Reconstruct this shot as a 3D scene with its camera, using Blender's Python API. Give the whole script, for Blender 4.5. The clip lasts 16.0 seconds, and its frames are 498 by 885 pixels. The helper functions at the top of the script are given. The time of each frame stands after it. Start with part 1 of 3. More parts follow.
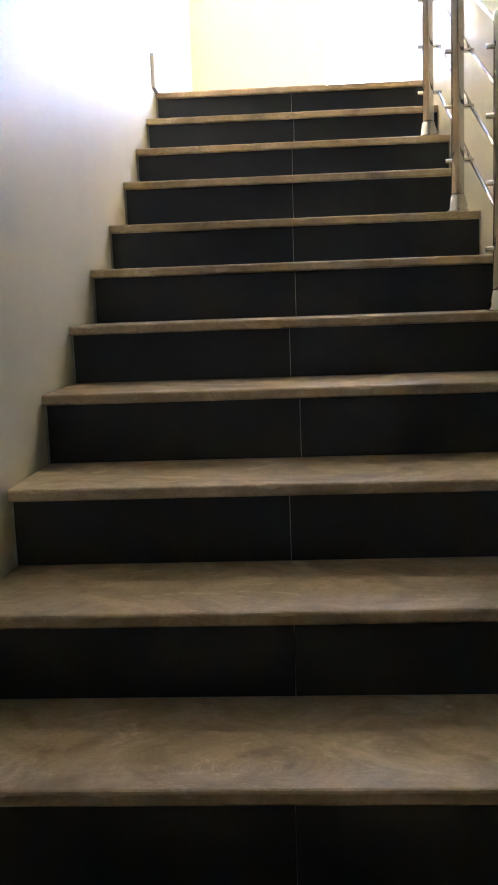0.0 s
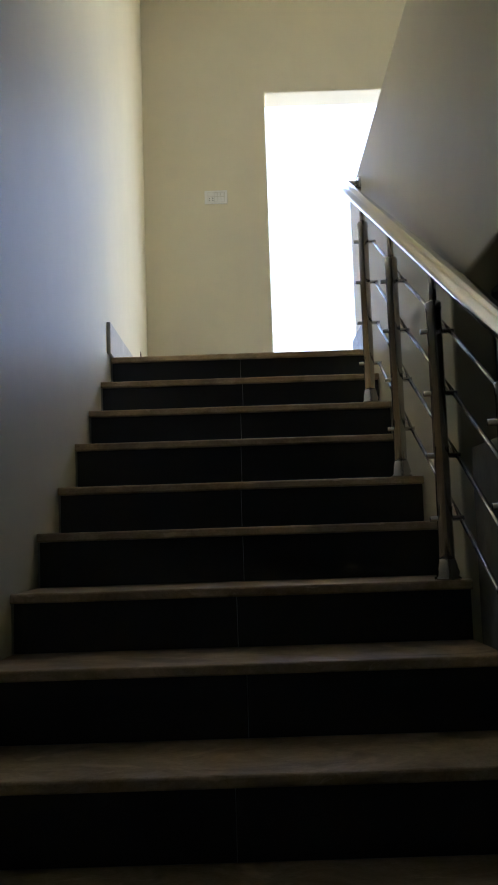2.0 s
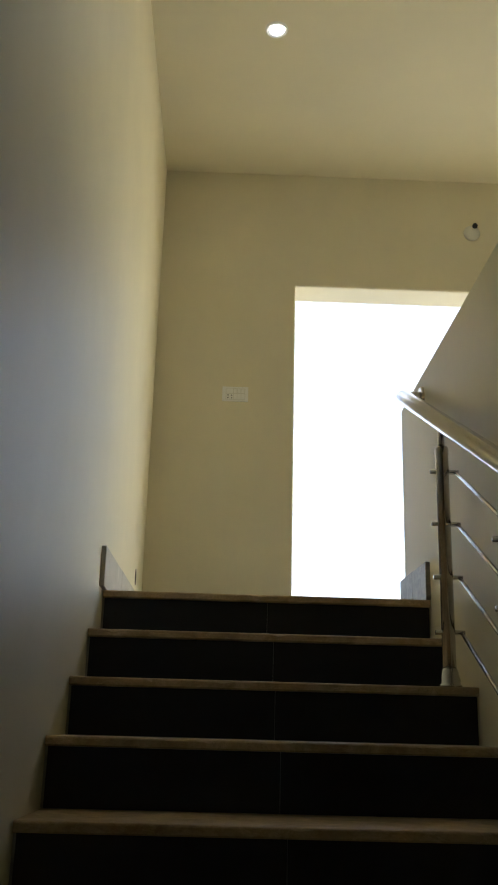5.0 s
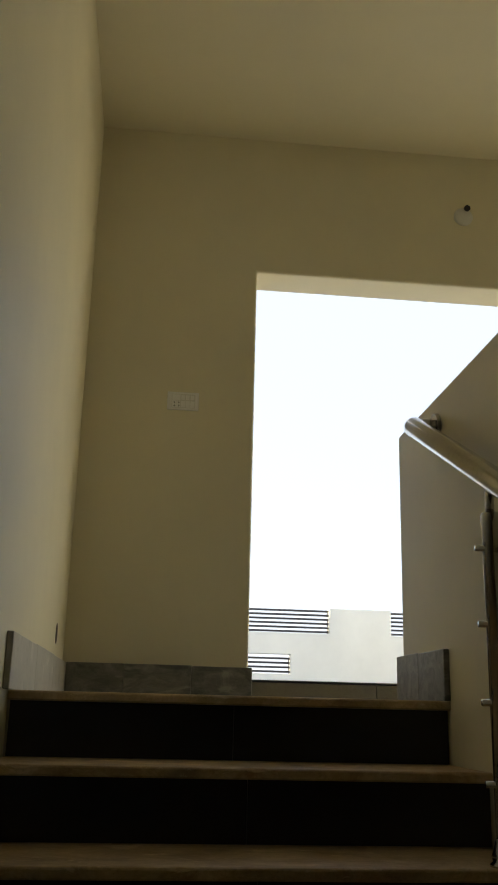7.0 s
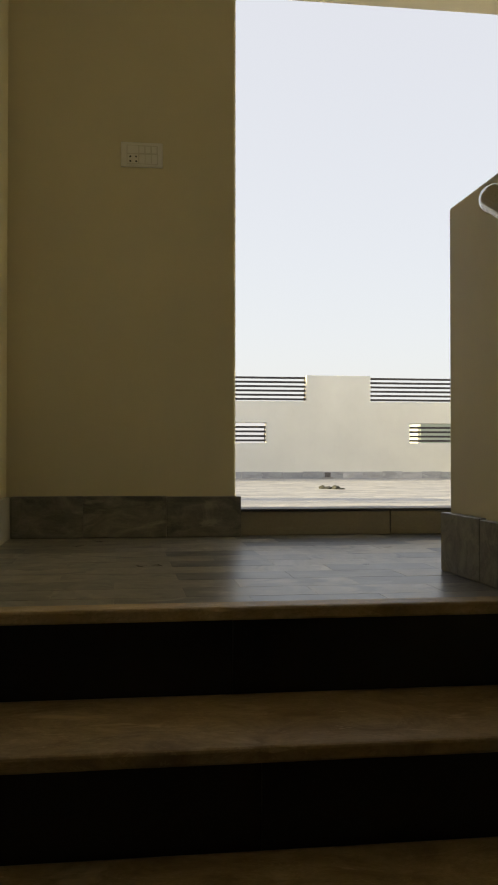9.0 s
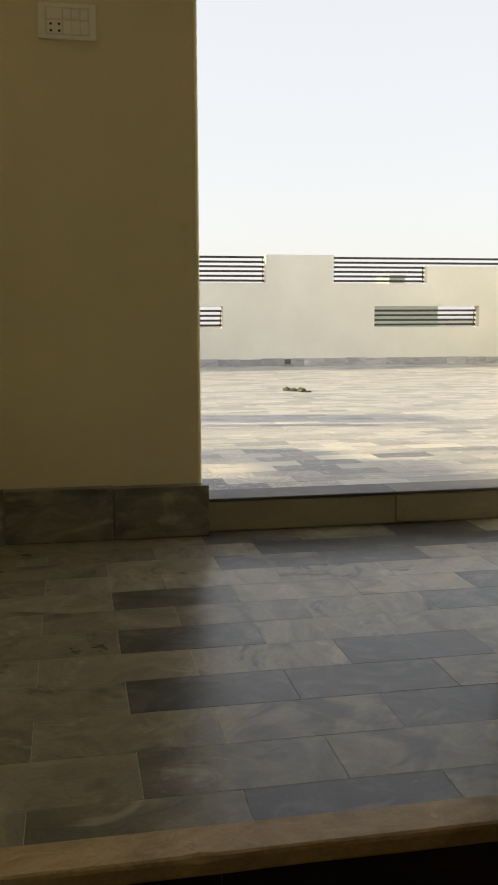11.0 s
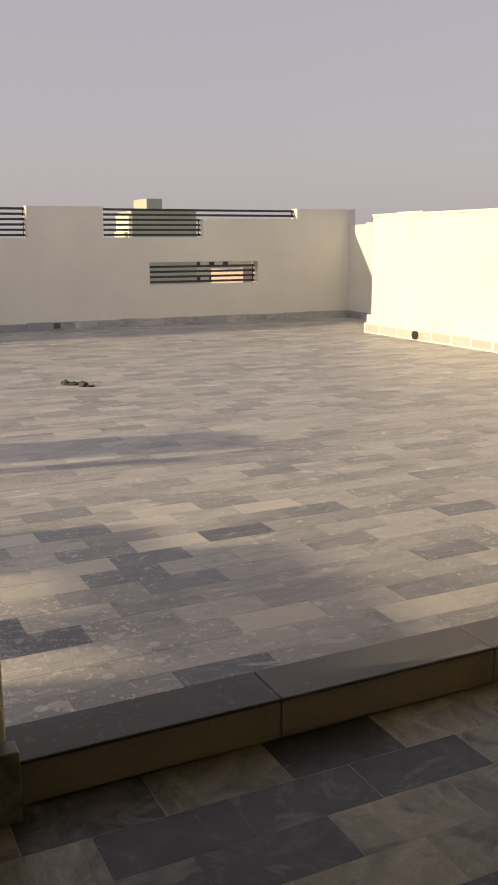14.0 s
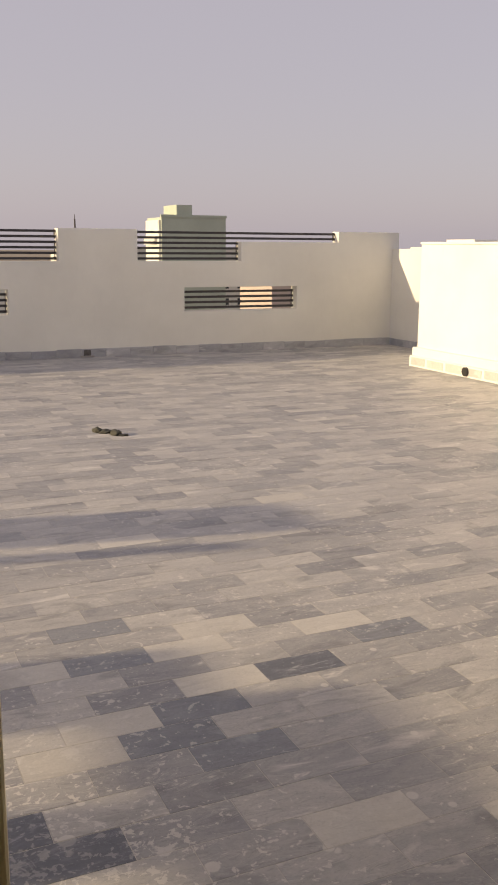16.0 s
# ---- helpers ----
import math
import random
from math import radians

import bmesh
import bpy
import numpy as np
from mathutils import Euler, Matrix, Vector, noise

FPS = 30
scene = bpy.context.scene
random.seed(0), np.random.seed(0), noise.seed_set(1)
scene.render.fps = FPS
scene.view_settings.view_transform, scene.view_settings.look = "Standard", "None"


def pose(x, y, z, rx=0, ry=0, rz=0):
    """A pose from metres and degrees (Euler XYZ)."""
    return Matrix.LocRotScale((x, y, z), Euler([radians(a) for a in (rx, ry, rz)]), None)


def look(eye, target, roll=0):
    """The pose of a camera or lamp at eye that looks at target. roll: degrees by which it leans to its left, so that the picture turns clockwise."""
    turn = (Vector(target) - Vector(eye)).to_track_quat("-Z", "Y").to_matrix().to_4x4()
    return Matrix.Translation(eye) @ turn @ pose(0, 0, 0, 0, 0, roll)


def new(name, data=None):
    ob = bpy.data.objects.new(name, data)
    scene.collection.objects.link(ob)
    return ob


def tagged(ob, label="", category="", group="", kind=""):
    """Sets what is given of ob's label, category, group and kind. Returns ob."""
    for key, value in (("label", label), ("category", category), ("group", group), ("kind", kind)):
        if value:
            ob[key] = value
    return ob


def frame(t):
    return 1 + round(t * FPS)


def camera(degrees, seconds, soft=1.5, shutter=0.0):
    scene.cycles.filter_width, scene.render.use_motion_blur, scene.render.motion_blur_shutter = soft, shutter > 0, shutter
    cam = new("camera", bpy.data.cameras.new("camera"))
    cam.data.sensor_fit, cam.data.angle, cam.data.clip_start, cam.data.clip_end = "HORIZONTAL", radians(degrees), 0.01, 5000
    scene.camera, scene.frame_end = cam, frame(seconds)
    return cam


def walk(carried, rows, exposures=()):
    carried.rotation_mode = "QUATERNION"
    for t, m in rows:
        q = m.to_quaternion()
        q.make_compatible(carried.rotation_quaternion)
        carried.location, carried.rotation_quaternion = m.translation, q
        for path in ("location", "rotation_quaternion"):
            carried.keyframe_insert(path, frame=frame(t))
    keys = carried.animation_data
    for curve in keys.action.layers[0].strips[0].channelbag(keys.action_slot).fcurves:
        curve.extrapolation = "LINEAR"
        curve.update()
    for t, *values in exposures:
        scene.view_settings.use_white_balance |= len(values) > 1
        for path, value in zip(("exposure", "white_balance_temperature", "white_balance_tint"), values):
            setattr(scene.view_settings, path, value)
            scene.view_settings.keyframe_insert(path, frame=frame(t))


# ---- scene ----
cam = camera(30.15, 16.0, soft=1.9)
PATH = [
    (0, look((0.642, -4.406, -0.982), (0.462, -1.443, -1.421), -2.07)),
    (0.5, look((0.637, -4.386, -0.983), (0.487, -1.405, -1.291), -2.35)),
    (1, look((0.653, -4.407, -0.936), (0.551, -1.410, -1.030), -2.37)),
    (1.5, look((0.672, -4.396, -0.915), (0.597, -1.399, -0.807), -2.50)),
    (2, look((0.659, -4.370, -0.899), (0.655, -1.387, -0.581), -1.88)),
    (2.5, look((0.610, -4.246, -0.851), (0.655, -1.295, -0.312), -2.85)),
    (3, look((0.527, -4.063, -0.720), (0.561, -1.114, -0.172), -3.99)),
    (3.5, look((0.465, -3.966, -0.665), (0.509, -1.016, -0.120), -2.64)),
    (4, look((0.471, -3.824, -0.619), (0.478, -0.950, 0.239), 0.63)),
    (6.5, look((0.397, -2.902, -0.177), (0.574, -0.047, 0.727), 1.35)),
    (7, look((0.374, -2.662, -0.042), (0.666, 0.204, 0.796), 1.41)),
    (7.5, look((0.404, -2.470, 0.046), (0.731, 0.406, 0.835), 2.12)),
    (8, look((0.411, -2.270, 0.123), (0.706, 0.647, 0.762), 0.85)),
    (8.2, look((0.390, -2.170, 0.155), (0.703, 0.769, 0.670), 0.17)),
    (8.5, look((0.366, -2.053, 0.243), (0.762, 0.904, 0.560), -0.14)),
    (9, look((0.402, -1.779, 0.287), (0.820, 1.192, 0.339), 0.01)),
    (9.5, look((0.424, -1.585, 0.393), (0.840, 1.386, 0.359), 0.21)),
    (10, look((0.402, -1.411, 0.529), (0.890, 1.547, 0.417), -0.22)),
    (10.2, look((0.425, -1.334, 0.558), (0.951, 1.615, 0.399), -0.36)),
    (12.3, look((0.501, -0.493, 0.814), (1.104, 2.375, 0.173), 0.0)),
    (12.5, look((0.529, -0.437, 0.876), (1.225, 2.412, 0.245), 0.55)),
    (13, look((0.577, -0.261, 0.931), (1.565, 2.506, 0.326), 1.31)),
    (13.5, look((0.556, -0.108, 1.019), (1.762, 2.564, 0.383), 0.30)),
    (14, look((0.557, -0.009, 1.082), (1.827, 2.633, 0.444), -0.29)),
    (14.5, look((0.603, 0.127, 1.111), (1.895, 2.767, 0.515), -0.24)),
    (15, look((0.681, 0.244, 1.224), (1.959, 2.889, 0.619), 0.78)),
    (15.5, look((0.677, 0.389, 1.219), (1.927, 3.042, 0.587), 1.39)),
    (16, look((0.686, 0.593, 1.324), (1.884, 3.272, 0.702), 0.38)),
]
EXPOSURES = [
    (0.0, 6.35, 5000, 19), (1.0, 5.05, 4800, 15), (1.5, 4.1, 4750, 11), (2.0, 3.5, 4700, 13), (2.5, 3.32, 4700, 13), (3.5, 3.1, 4850, 8), (4.2, 3.1, 5200, 6), (6.5, 2.28, 5900, 3), (7.0, 2.02, 6050, 4),
    (7.5, 1.75, 6200, 4), (8.0, 1.6, 6350, 4), (8.5, 1.66, 6450, 5), (9.0, 1.6, 6750, 5), (10.2, 1.72, 6950, 5), (12.3, 1.68, 6800, 4), (12.5, 1.52, 6800, 4), (13.0, 1.08, 7000, 10), (13.5, 0.87, 7000, 14), (14.0, 0.68, 6950, 17), (14.5, 0.6, 6900, 19), (15.0, 0.54, 6900, 20), (15.4, 0.60, 6900, 20), (16.0, 0.76, 6900, 20),
]
walk(cam, PATH, EXPOSURES)

# ---- world and sun ----
SUN_EL, SUN_AZ = radians(13.6), radians(-78.8)      # azimuth from +y, negative to -x
world = bpy.data.worlds.new("hazy_sky")
scene.world = world
world.use_nodes = True
wn, wl = world.node_tree.nodes, world.node_tree.links
sky = wn.new("ShaderNodeTexSky")
sky.sky_type = 'NISHITA'
sky.sun_disc = False
sky.sun_elevation = SUN_EL
sky.sun_rotation = SUN_AZ
sky.air_density, sky.dust_density, sky.ozone_density = 1.0, 2.0, 1.0
wn["Background"].inputs["Strength"].default_value = 0.08
haze = wn.new("ShaderNodeMixRGB")
haze.inputs[0].default_value = 0.75
haze.inputs[2].default_value = (3.85, 3.75, 4.12, 1)       # even dust haze over the whole sky
wl.new(sky.outputs["Color"], haze.inputs[1])
wl.new(haze.outputs[0], wn["Background"].inputs["Color"])

sun_data = bpy.data.lights.new("sun", 'SUN')
sun_data.energy, sun_data.angle, sun_data.color = 3.1, radians(0.6), (1.0, 0.83, 0.52)
sun = new("sun", sun_data)
to_sun = Vector((math.sin(SUN_AZ) * math.cos(SUN_EL), math.cos(SUN_AZ) * math.cos(SUN_EL), math.sin(SUN_EL)))
sun.matrix_world = look(tuple(to_sun * 40), (0, 0, 0))


# ---- materials ----
def material(name, rough=0.6, metal=0.0, spec=0.5):
    m = bpy.data.materials.new(name)
    m.use_nodes = True
    b = m.node_tree.nodes["Principled BSDF"]
    b.inputs["Roughness"].default_value = rough
    b.inputs["Metallic"].default_value = metal
    b.inputs["Specular IOR Level"].default_value = spec
    return m, m.node_tree.nodes, m.node_tree.links, b


def ramp(n, l, fac, stops):
    r = n.new("ShaderNodeValToRGB")
    while len(r.color_ramp.elements) < len(stops):
        r.color_ramp.elements.new(0.5)
    for e, (p, c) in zip(r.color_ramp.elements, stops):
        e.position, e.color = p, (*c, 1)
    l.new(fac, r.inputs["Fac"])
    return r.outputs["Color"]


def noise_tex(n, l, vec, scale, detail=4.0, rough=0.55, distort=0.0):
    t = n.new("ShaderNodeTexNoise")
    t.inputs["Scale"].default_value, t.inputs["Detail"].default_value = scale, detail
    t.inputs["Roughness"].default_value, t.inputs["Distortion"].default_value = rough, distort
    if vec is not None:
        l.new(vec, t.inputs["Vector"])
    return t


def cmix(n, l, fac, a, b, how='MIX'):
    m = n.new("ShaderNodeMixRGB")
    m.blend_type = how
    for sock, v in ((m.inputs[0], fac), (m.inputs[1], a), (m.inputs[2], b)):
        if isinstance(v, (int, float)):
            sock.default_value = v
        elif isinstance(v, tuple):
            sock.default_value = (*v, 1)
        else:
            l.new(v, sock)
    return m.outputs[0]


def bump(n, l, b, height, strength, dist):
    k = n.new("ShaderNodeBump")
    k.inputs["Strength"].default_value, k.inputs["Distance"].default_value = strength, dist
    l.new(height, k.inputs["Height"])
    l.new(k.outputs["Normal"], b.inputs["Normal"])


def position(n):
    return n.new("ShaderNodeNewGeometry").outputs["Position"]


def scaled(n, l, vec, s, loc=None):
    m = n.new("ShaderNodeMapping")
    m.inputs["Scale"].default_value = s
    l.new(vec, m.inputs["Vector"])
    if loc is not None:
        l.new(loc, m.inputs["Location"])
    return m.outputs["Vector"]


def paint(name, c, rough, stain=0.06, relief=0.12, scale=1.0):
    m, n, l, b = material(name, rough, 0, 0.35)
    pos = position(n)
    big = noise_tex(n, l, pos, 1.3 * scale, 5, 0.6)
    fine = noise_tex(n, l, pos, 70, 3, 0.6)
    low = tuple(v * (1 - stain * 2.0) for v in c)
    col = ramp(n, l, big.outputs["Fac"], [(0.3, low), (0.7, c)])
    dirt = noise_tex(n, l, scaled(n, l, pos, (6, 6, 1.2)), 1.6, 6, 0.7)
    col = cmix(n, l, ramp(n, l, dirt.outputs["Fac"], [(0.58, (0, 0, 0)), (0.8, (stain * 2, stain * 2, stain * 2))]), col,
               tuple(v * 0.7 for v in c))
    l.new(col, b.inputs["Base Color"])
    trowel = noise_tex(n, l, scaled(n, l, pos, (3, 3, 1)), 2.2, 4, 0.6, 1.0)
    add = n.new("ShaderNodeMath")
    add.operation = 'MULTIPLY_ADD'
    add.inputs[1].default_value = 0.25
    l.new(fine.outputs["Fac"], add.inputs[0])
    l.new(trowel.outputs["Fac"], add.inputs[2])
    bump(n, l, b, add.outputs[0], relief, 0.01)
    return m


PLASTER = paint("cream_wall_paint", (0.84, 0.775, 0.575), 0.48, 0.05, 0.2)
CEILING = paint("ceiling_paint", (0.86, 0.79, 0.585), 0.75, 0.03, 0.06)
OUTSIDE = paint("outside_paint", (0.82, 0.81, 0.745), 0.8, 0.07, 0.15, 0.6)
OUTSIDE_FAR = paint("old_outside_paint", (0.66, 0.66, 0.60), 0.85, 0.05, 0.1, 0.3)
BRICK_FAR = paint("pink_outside_paint", (0.54, 0.45, 0.39), 0.85, 0.06, 0.1, 0.3)
# Green is paled in its colour for the haze of distance.
GREEN_FAR = paint("hazed_green_paint", (0.48, 0.54, 0.45), 0.85, 0.06, 0.1, 0.3)
ROUGH_MORTAR = paint("rough_mortar", (0.42, 0.40, 0.36), 0.95, 0.2, 0.6, 4)


def marble(name, tones, per, rough=0.3, vein=(0.10, 0.10, 0.10), spots=0.0, vein_amount=0.5, spread=0.5, cloud_scale=6.0, stretch=(0.55, 1.0, 1.0), blotch=0.5, hair_amount=0.2, swirl=0.7, cloud_rough=0.58):
    """Cut stone. per: 'object' or 'island' picks the tone and shifts the clouds and veins from piece to piece."""
    m, n, l, b = material(name, rough, 0, 0.45)
    pos = position(n)
    if per == 'object':
        rnd = n.new("ShaderNodeObjectInfo").outputs["Random"]
    else:
        rnd = n.new("ShaderNodeNewGeometry").outputs["Random Per Island"]
    off = n.new("ShaderNodeVectorMath")
    off.operation = 'MULTIPLY'
    off.inputs[1].default_value = (37.0, 91.0, 53.0)
    l.new(rnd, off.inputs[0])
    vec = scaled(n, l, pos, stretch, off.outputs[0])
    cloud = noise_tex(n, l, vec, cloud_scale, 6, cloud_rough, swirl)
    wisp = noise_tex(n, l, scaled(n, l, vec, (1.0, 1.5, 1.5)), cloud_scale * 0.55, 4, 0.6, 1.1)
    fine = noise_tex(n, l, pos, 130, 3, 0.6)

    def math_node(op, x, y, z=None):
        k = n.new("ShaderNodeMath")
        k.operation = op
        for s, v in zip(k.inputs, (x, y, z)):
            if v is None:
                continue
            if isinstance(v, (int, float)):
                s.default_value = v
            else:
                l.new(v, s)
        return k.outputs[0]

    value = math_node('MULTIPLY_ADD', rnd, spread, 0.5 - spread * 0.5)
    value = math_node('ADD', value, math_node('MULTIPLY_ADD', cloud.outputs["Fac"], blotch, -0.5 * blotch))
    col = ramp(n, l, value, tones)
    v = ramp(n, l, wisp.outputs["Fac"], [(0.495, (0, 0, 0)), (0.505, (vein_amount * 0.22,) * 3), (0.515, (0, 0, 0)), (0.56, (0, 0, 0)), (0.68, (vein_amount,) * 3)])
    col = cmix(n, l, v, col, vein)
    hair = noise_tex(n, l, scaled(n, l, vec, (0.8, 1.6, 1.6)), cloud_scale * 1.7, 5, 0.6, 1.6)
    v2 = ramp(n, l, hair.outputs["Fac"], [(0.47, (0, 0, 0)), (0.485, (hair_amount,) * 3), (0.50, (0, 0, 0)), (0.585, (0, 0, 0)), (0.60, (hair_amount * 0.6,) * 3), (0.61, (0, 0, 0))])
    col = cmix(n, l, v2, col, tuple(0.5 * (c + v) for c, v in zip(tones[0][1], vein)))
    pale = ramp(n, l, hair.outputs["Fac"], [(0.30, (hair_amount * 2.2,) * 3), (0.36, (0, 0, 0)), (0.405, (0, 0, 0)), (0.42, (hair_amount,) * 3), (0.435, (0, 0, 0))])
    col = cmix(n, l, pale, col, tones[-1][1])
    light = ramp(n, l, wisp.outputs["Fac"], [(0.30, (0.6,) * 3), (0.39, (0, 0, 0))])
    col = cmix(n, l, light, col, tuple(min(1, c * 1.12 + 0.03) for c in tones[-1][1]))
    col = cmix(n, l, 0.10, col, ramp(n, l, fine.outputs["Fac"], [(0.3, (0.25,) * 3), (0.7, (0.8,) * 3)]), 'OVERLAY')
    if spots:
        # splashes of dried plaster, thicker before the door
        fleck = noise_tex(n, l, pos, 48, 3, 0.55, 0.4)
        splash = noise_tex(n, l, pos, 13, 5, 0.68, 0.9)
        where = noise_tex(n, l, pos, 1.3, 3, 0.5)
        reach = n.new("ShaderNodeVectorMath")
        reach.operation = 'DISTANCE'
        reach.inputs[1].default_value = (1.1, 2.3, -0.01)
        l.new(pos, reach.inputs[0])
        door = n.new("ShaderNodeMapRange")
        door.inputs["From Min"].default_value, door.inputs["From Max"].default_value = 0.2, 1.6
        door.inputs["To Min"].default_value, door.inputs["To Max"].default_value = 0.045, 0.0
        l.new(reach.outputs["Value"], door.inputs["Value"])
        lift = math_node('ADD', math_node('MULTIPLY_ADD', where.outputs["Fac"], 0.30, -0.15), door.outputs["Result"])
        k = None
        for tex, limit in ((fleck, 0.66), (splash, 0.678)):
            edge = n.new("ShaderNodeMapRange")
            edge.inputs["From Min"].default_value, edge.inputs["From Max"].default_value = limit, limit + 0.035
            l.new(math_node('ADD', tex.outputs["Fac"], lift), edge.inputs["Value"])
            k = edge.outputs["Result"] if k is None else math_node('MAXIMUM', k, edge.outputs["Result"])
        drop = n.new("ShaderNodeTexVoronoi")
        drop.inputs["Scale"].default_value = 11.0
        l.new(pos, drop.inputs["Vector"])
        size = n.new("ShaderNodeSeparateColor")
        l.new(drop.outputs["Color"], size.inputs[0])
        radius = math_node('MULTIPLY_ADD', size.outputs[0], 0.34, -0.17)
        radius = math_node('ADD', radius, math_node('MULTIPLY', door.outputs["Result"], 3.5))
        dot = n.new("ShaderNodeMapRange")
        dot.inputs["From Min"].default_value, dot.inputs["From Max"].default_value = 0.0, 0.03
        l.new(math_node('SUBTRACT', radius, math_node('MULTIPLY_ADD', fine.outputs["Fac"], 0.05, drop.outputs["Distance"])), dot.inputs["Value"])
        k = math_node('MAXIMUM', k, dot.outputs["Result"])
        k = math_node('MULTIPLY', k, spots)
        col = cmix(n, l, k, col, (0.70, 0.67, 0.61))
    l.new(col, b.inputs["Base Color"])
    rr = n.new("ShaderNodeMapRange")
    rr.inputs["To Min"].default_value, rr.inputs["To Max"].default_value = rough * 0.75, min(1, rough * 1.35)
    l.new(noise_tex(n, l, pos, 5, 5, 0.65).outputs["Fac"], rr.inputs["Value"])
    l.new(rr.outputs["Result"], b.inputs["Roughness"])
    bump(n, l, b, cloud.outputs["Fac"], 0.06, 0.004)
    return m


ROOF_TONES = [(0.0, (0.205, 0.210, 0.225)), (0.3, (0.320, 0.316, 0.314)), (0.55, (0.424, 0.412, 0.392)), (0.8, (0.522, 0.503, 0.464)), (1.0, (0.635, 0.605, 0.55))]
TILE = marble("roof_marble_tile", ROOF_TONES, 'object', 0.5, spots=0.62, vein_amount=0.4, hair_amount=0.34, cloud_scale=7.5, blotch=0.75, cloud_rough=0.66, swirl=1.1)
TILE_REST = marble("roof_marble_tiles", ROOF_TONES, 'island', 0.5, spots=0.62, vein_amount=0.4, hair_amount=0.34, cloud_scale=7.5, blotch=0.75, cloud_rough=0.66, swirl=1.1)
# Grey stone tone, with the blue of the shade mixed into its colour.
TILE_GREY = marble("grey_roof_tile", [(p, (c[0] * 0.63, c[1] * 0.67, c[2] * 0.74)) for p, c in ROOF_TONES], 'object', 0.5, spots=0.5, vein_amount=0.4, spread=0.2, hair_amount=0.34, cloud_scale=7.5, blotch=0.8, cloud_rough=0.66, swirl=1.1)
TILE_PALE = marble("pale_roof_tile", [(0.0, (0.44, 0.42, 0.38)), (0.5, (0.56, 0.535, 0.48)), (1.0, (0.68, 0.65, 0.58))], 'object', 0.5, spots=0.3, vein_amount=0.3, spread=0.3, hair_amount=0.2, cloud_scale=5.0, blotch=0.7, cloud_rough=0.66, swirl=1.1)
DARK_TONES = [(0.0, (0.085, 0.092, 0.108)), (0.55, (0.15, 0.157, 0.177)), (1.0, (0.44, 0.44, 0.44))]
TILE_DARK = marble("dark_marble_tile", DARK_TONES, 'object', 0.45, spots=0.26, vein_amount=0.2, spread=0.12, blotch=1.1, cloud_scale=11.0, hair_amount=0.3, cloud_rough=0.68, swirl=1.3)
SLATE = marble("dark_sill_slate", [(0.0, (0.055, 0.056, 0.060)), (1.0, (0.145, 0.138, 0.130))], 'object', 0.5, vein_amount=0.15, spots=0.06)
LANDING_TONES = [(0.0, (0.066, 0.065, 0.058)), (0.3, (0.180, 0.169, 0.138)), (0.6, (0.300, 0.280, 0.222)), (1.0, (0.48, 0.445, 0.35))]
LANDING_TILE = marble("landing_marble_tile", LANDING_TONES, 'object', 0.29, vein=(0.045, 0.048, 0.05), vein_amount=0.85, spread=0.4, blotch=1.3, hair_amount=0.10, swirl=1.0, cloud_rough=0.66, cloud_scale=9.0, stretch=(1.0, 0.8, 1.0))
LANDING_DARK = marble("landing_dark_tile", [(0.0, (0.026, 0.027, 0.028)), (0.5, (0.058, 0.060, 0.060)), (1.0, (0.22, 0.215, 0.195))], 'object', 0.29, vein=(0.02, 0.021, 0.022), vein_amount=0.5, spread=0.3, blotch=1.5, hair_amount=0.12, swirl=1.2, cloud_rough=0.68, cloud_scale=10.0, stretch=(0.9, 0.9, 1.0))
LANDING_PALE = marble("landing_pale_tile", [(0.0, (0.07, 0.074, 0.072)), (0.35, (0.23, 0.22, 0.188)), (0.7, (0.36, 0.34, 0.288)), (1.0, (0.46, 0.438, 0.37))], 'object', 0.29, vein=(0.03, 0.033, 0.036), vein_amount=1.0, spread=0.2, blotch=1.3, hair_amount=0.25, swirl=1.4, cloud_rough=0.64, cloud_scale=11.0, stretch=(1.5, 0.55, 1.0))
TREAD = marble("beige_marble_tread", [(0.0, (0.265, 0.183, 0.088)), (0.35, (0.435, 0.32, 0.170)), (0.65, (0.565, 0.432, 0.245)), (1.0, (0.76, 0.615, 0.395))], 'object', 0.48,
               vein=(0.20, 0.145, 0.085), stretch=(0.85, 1.0, 1.0), vein_amount=0.55, spread=0.2, cloud_scale=6.5, blotch=1.9, hair_amount=0.32, swirl=1.1, cloud_rough=0.72)
SILL_FACE = marble("sill_marble", [(0.0, (0.30, 0.275, 0.21)), (0.5, (0.385, 0.355, 0.28)), (1.0, (0.47, 0.44, 0.36))], 'object', 0.35, vein=(0.20, 0.17, 0.12), vein_amount=0.4, spread=0.2)
FAR_SKIRTING = marble("weathered_skirting", [(0.0, (0.28, 0.288, 0.31)), (0.5, (0.41, 0.418, 0.44)), (1.0, (0.58, 0.58, 0.58))], 'object', 0.5, vein_amount=0.35, blotch=1.2)
SKIRTING = marble("grey_marble_skirting", [(0.0, (0.085, 0.087, 0.083)), (0.5, (0.225, 0.22, 0.197)), (1.0, (0.42, 0.40, 0.345))], 'object', 0.38, vein=(0.04, 0.045, 0.05), vein_amount=0.6, blotch=1.6, spread=0.2, cloud_scale=11.0, swirl=1.3, cloud_rough=0.66)
SKIRT_PALE = marble("pale_marble_skirting", [(0.0, (0.44, 0.42, 0.38)), (1.0, (0.64, 0.61, 0.55))], 'object', 0.45, vein_amount=0.3)


PLINTH_STONE = marble("pale_plinth_stone", [(0.0, (0.40, 0.40, 0.38)), (1.0, (0.60, 0.59, 0.55))], 'object', 0.6, vein_amount=0.2)


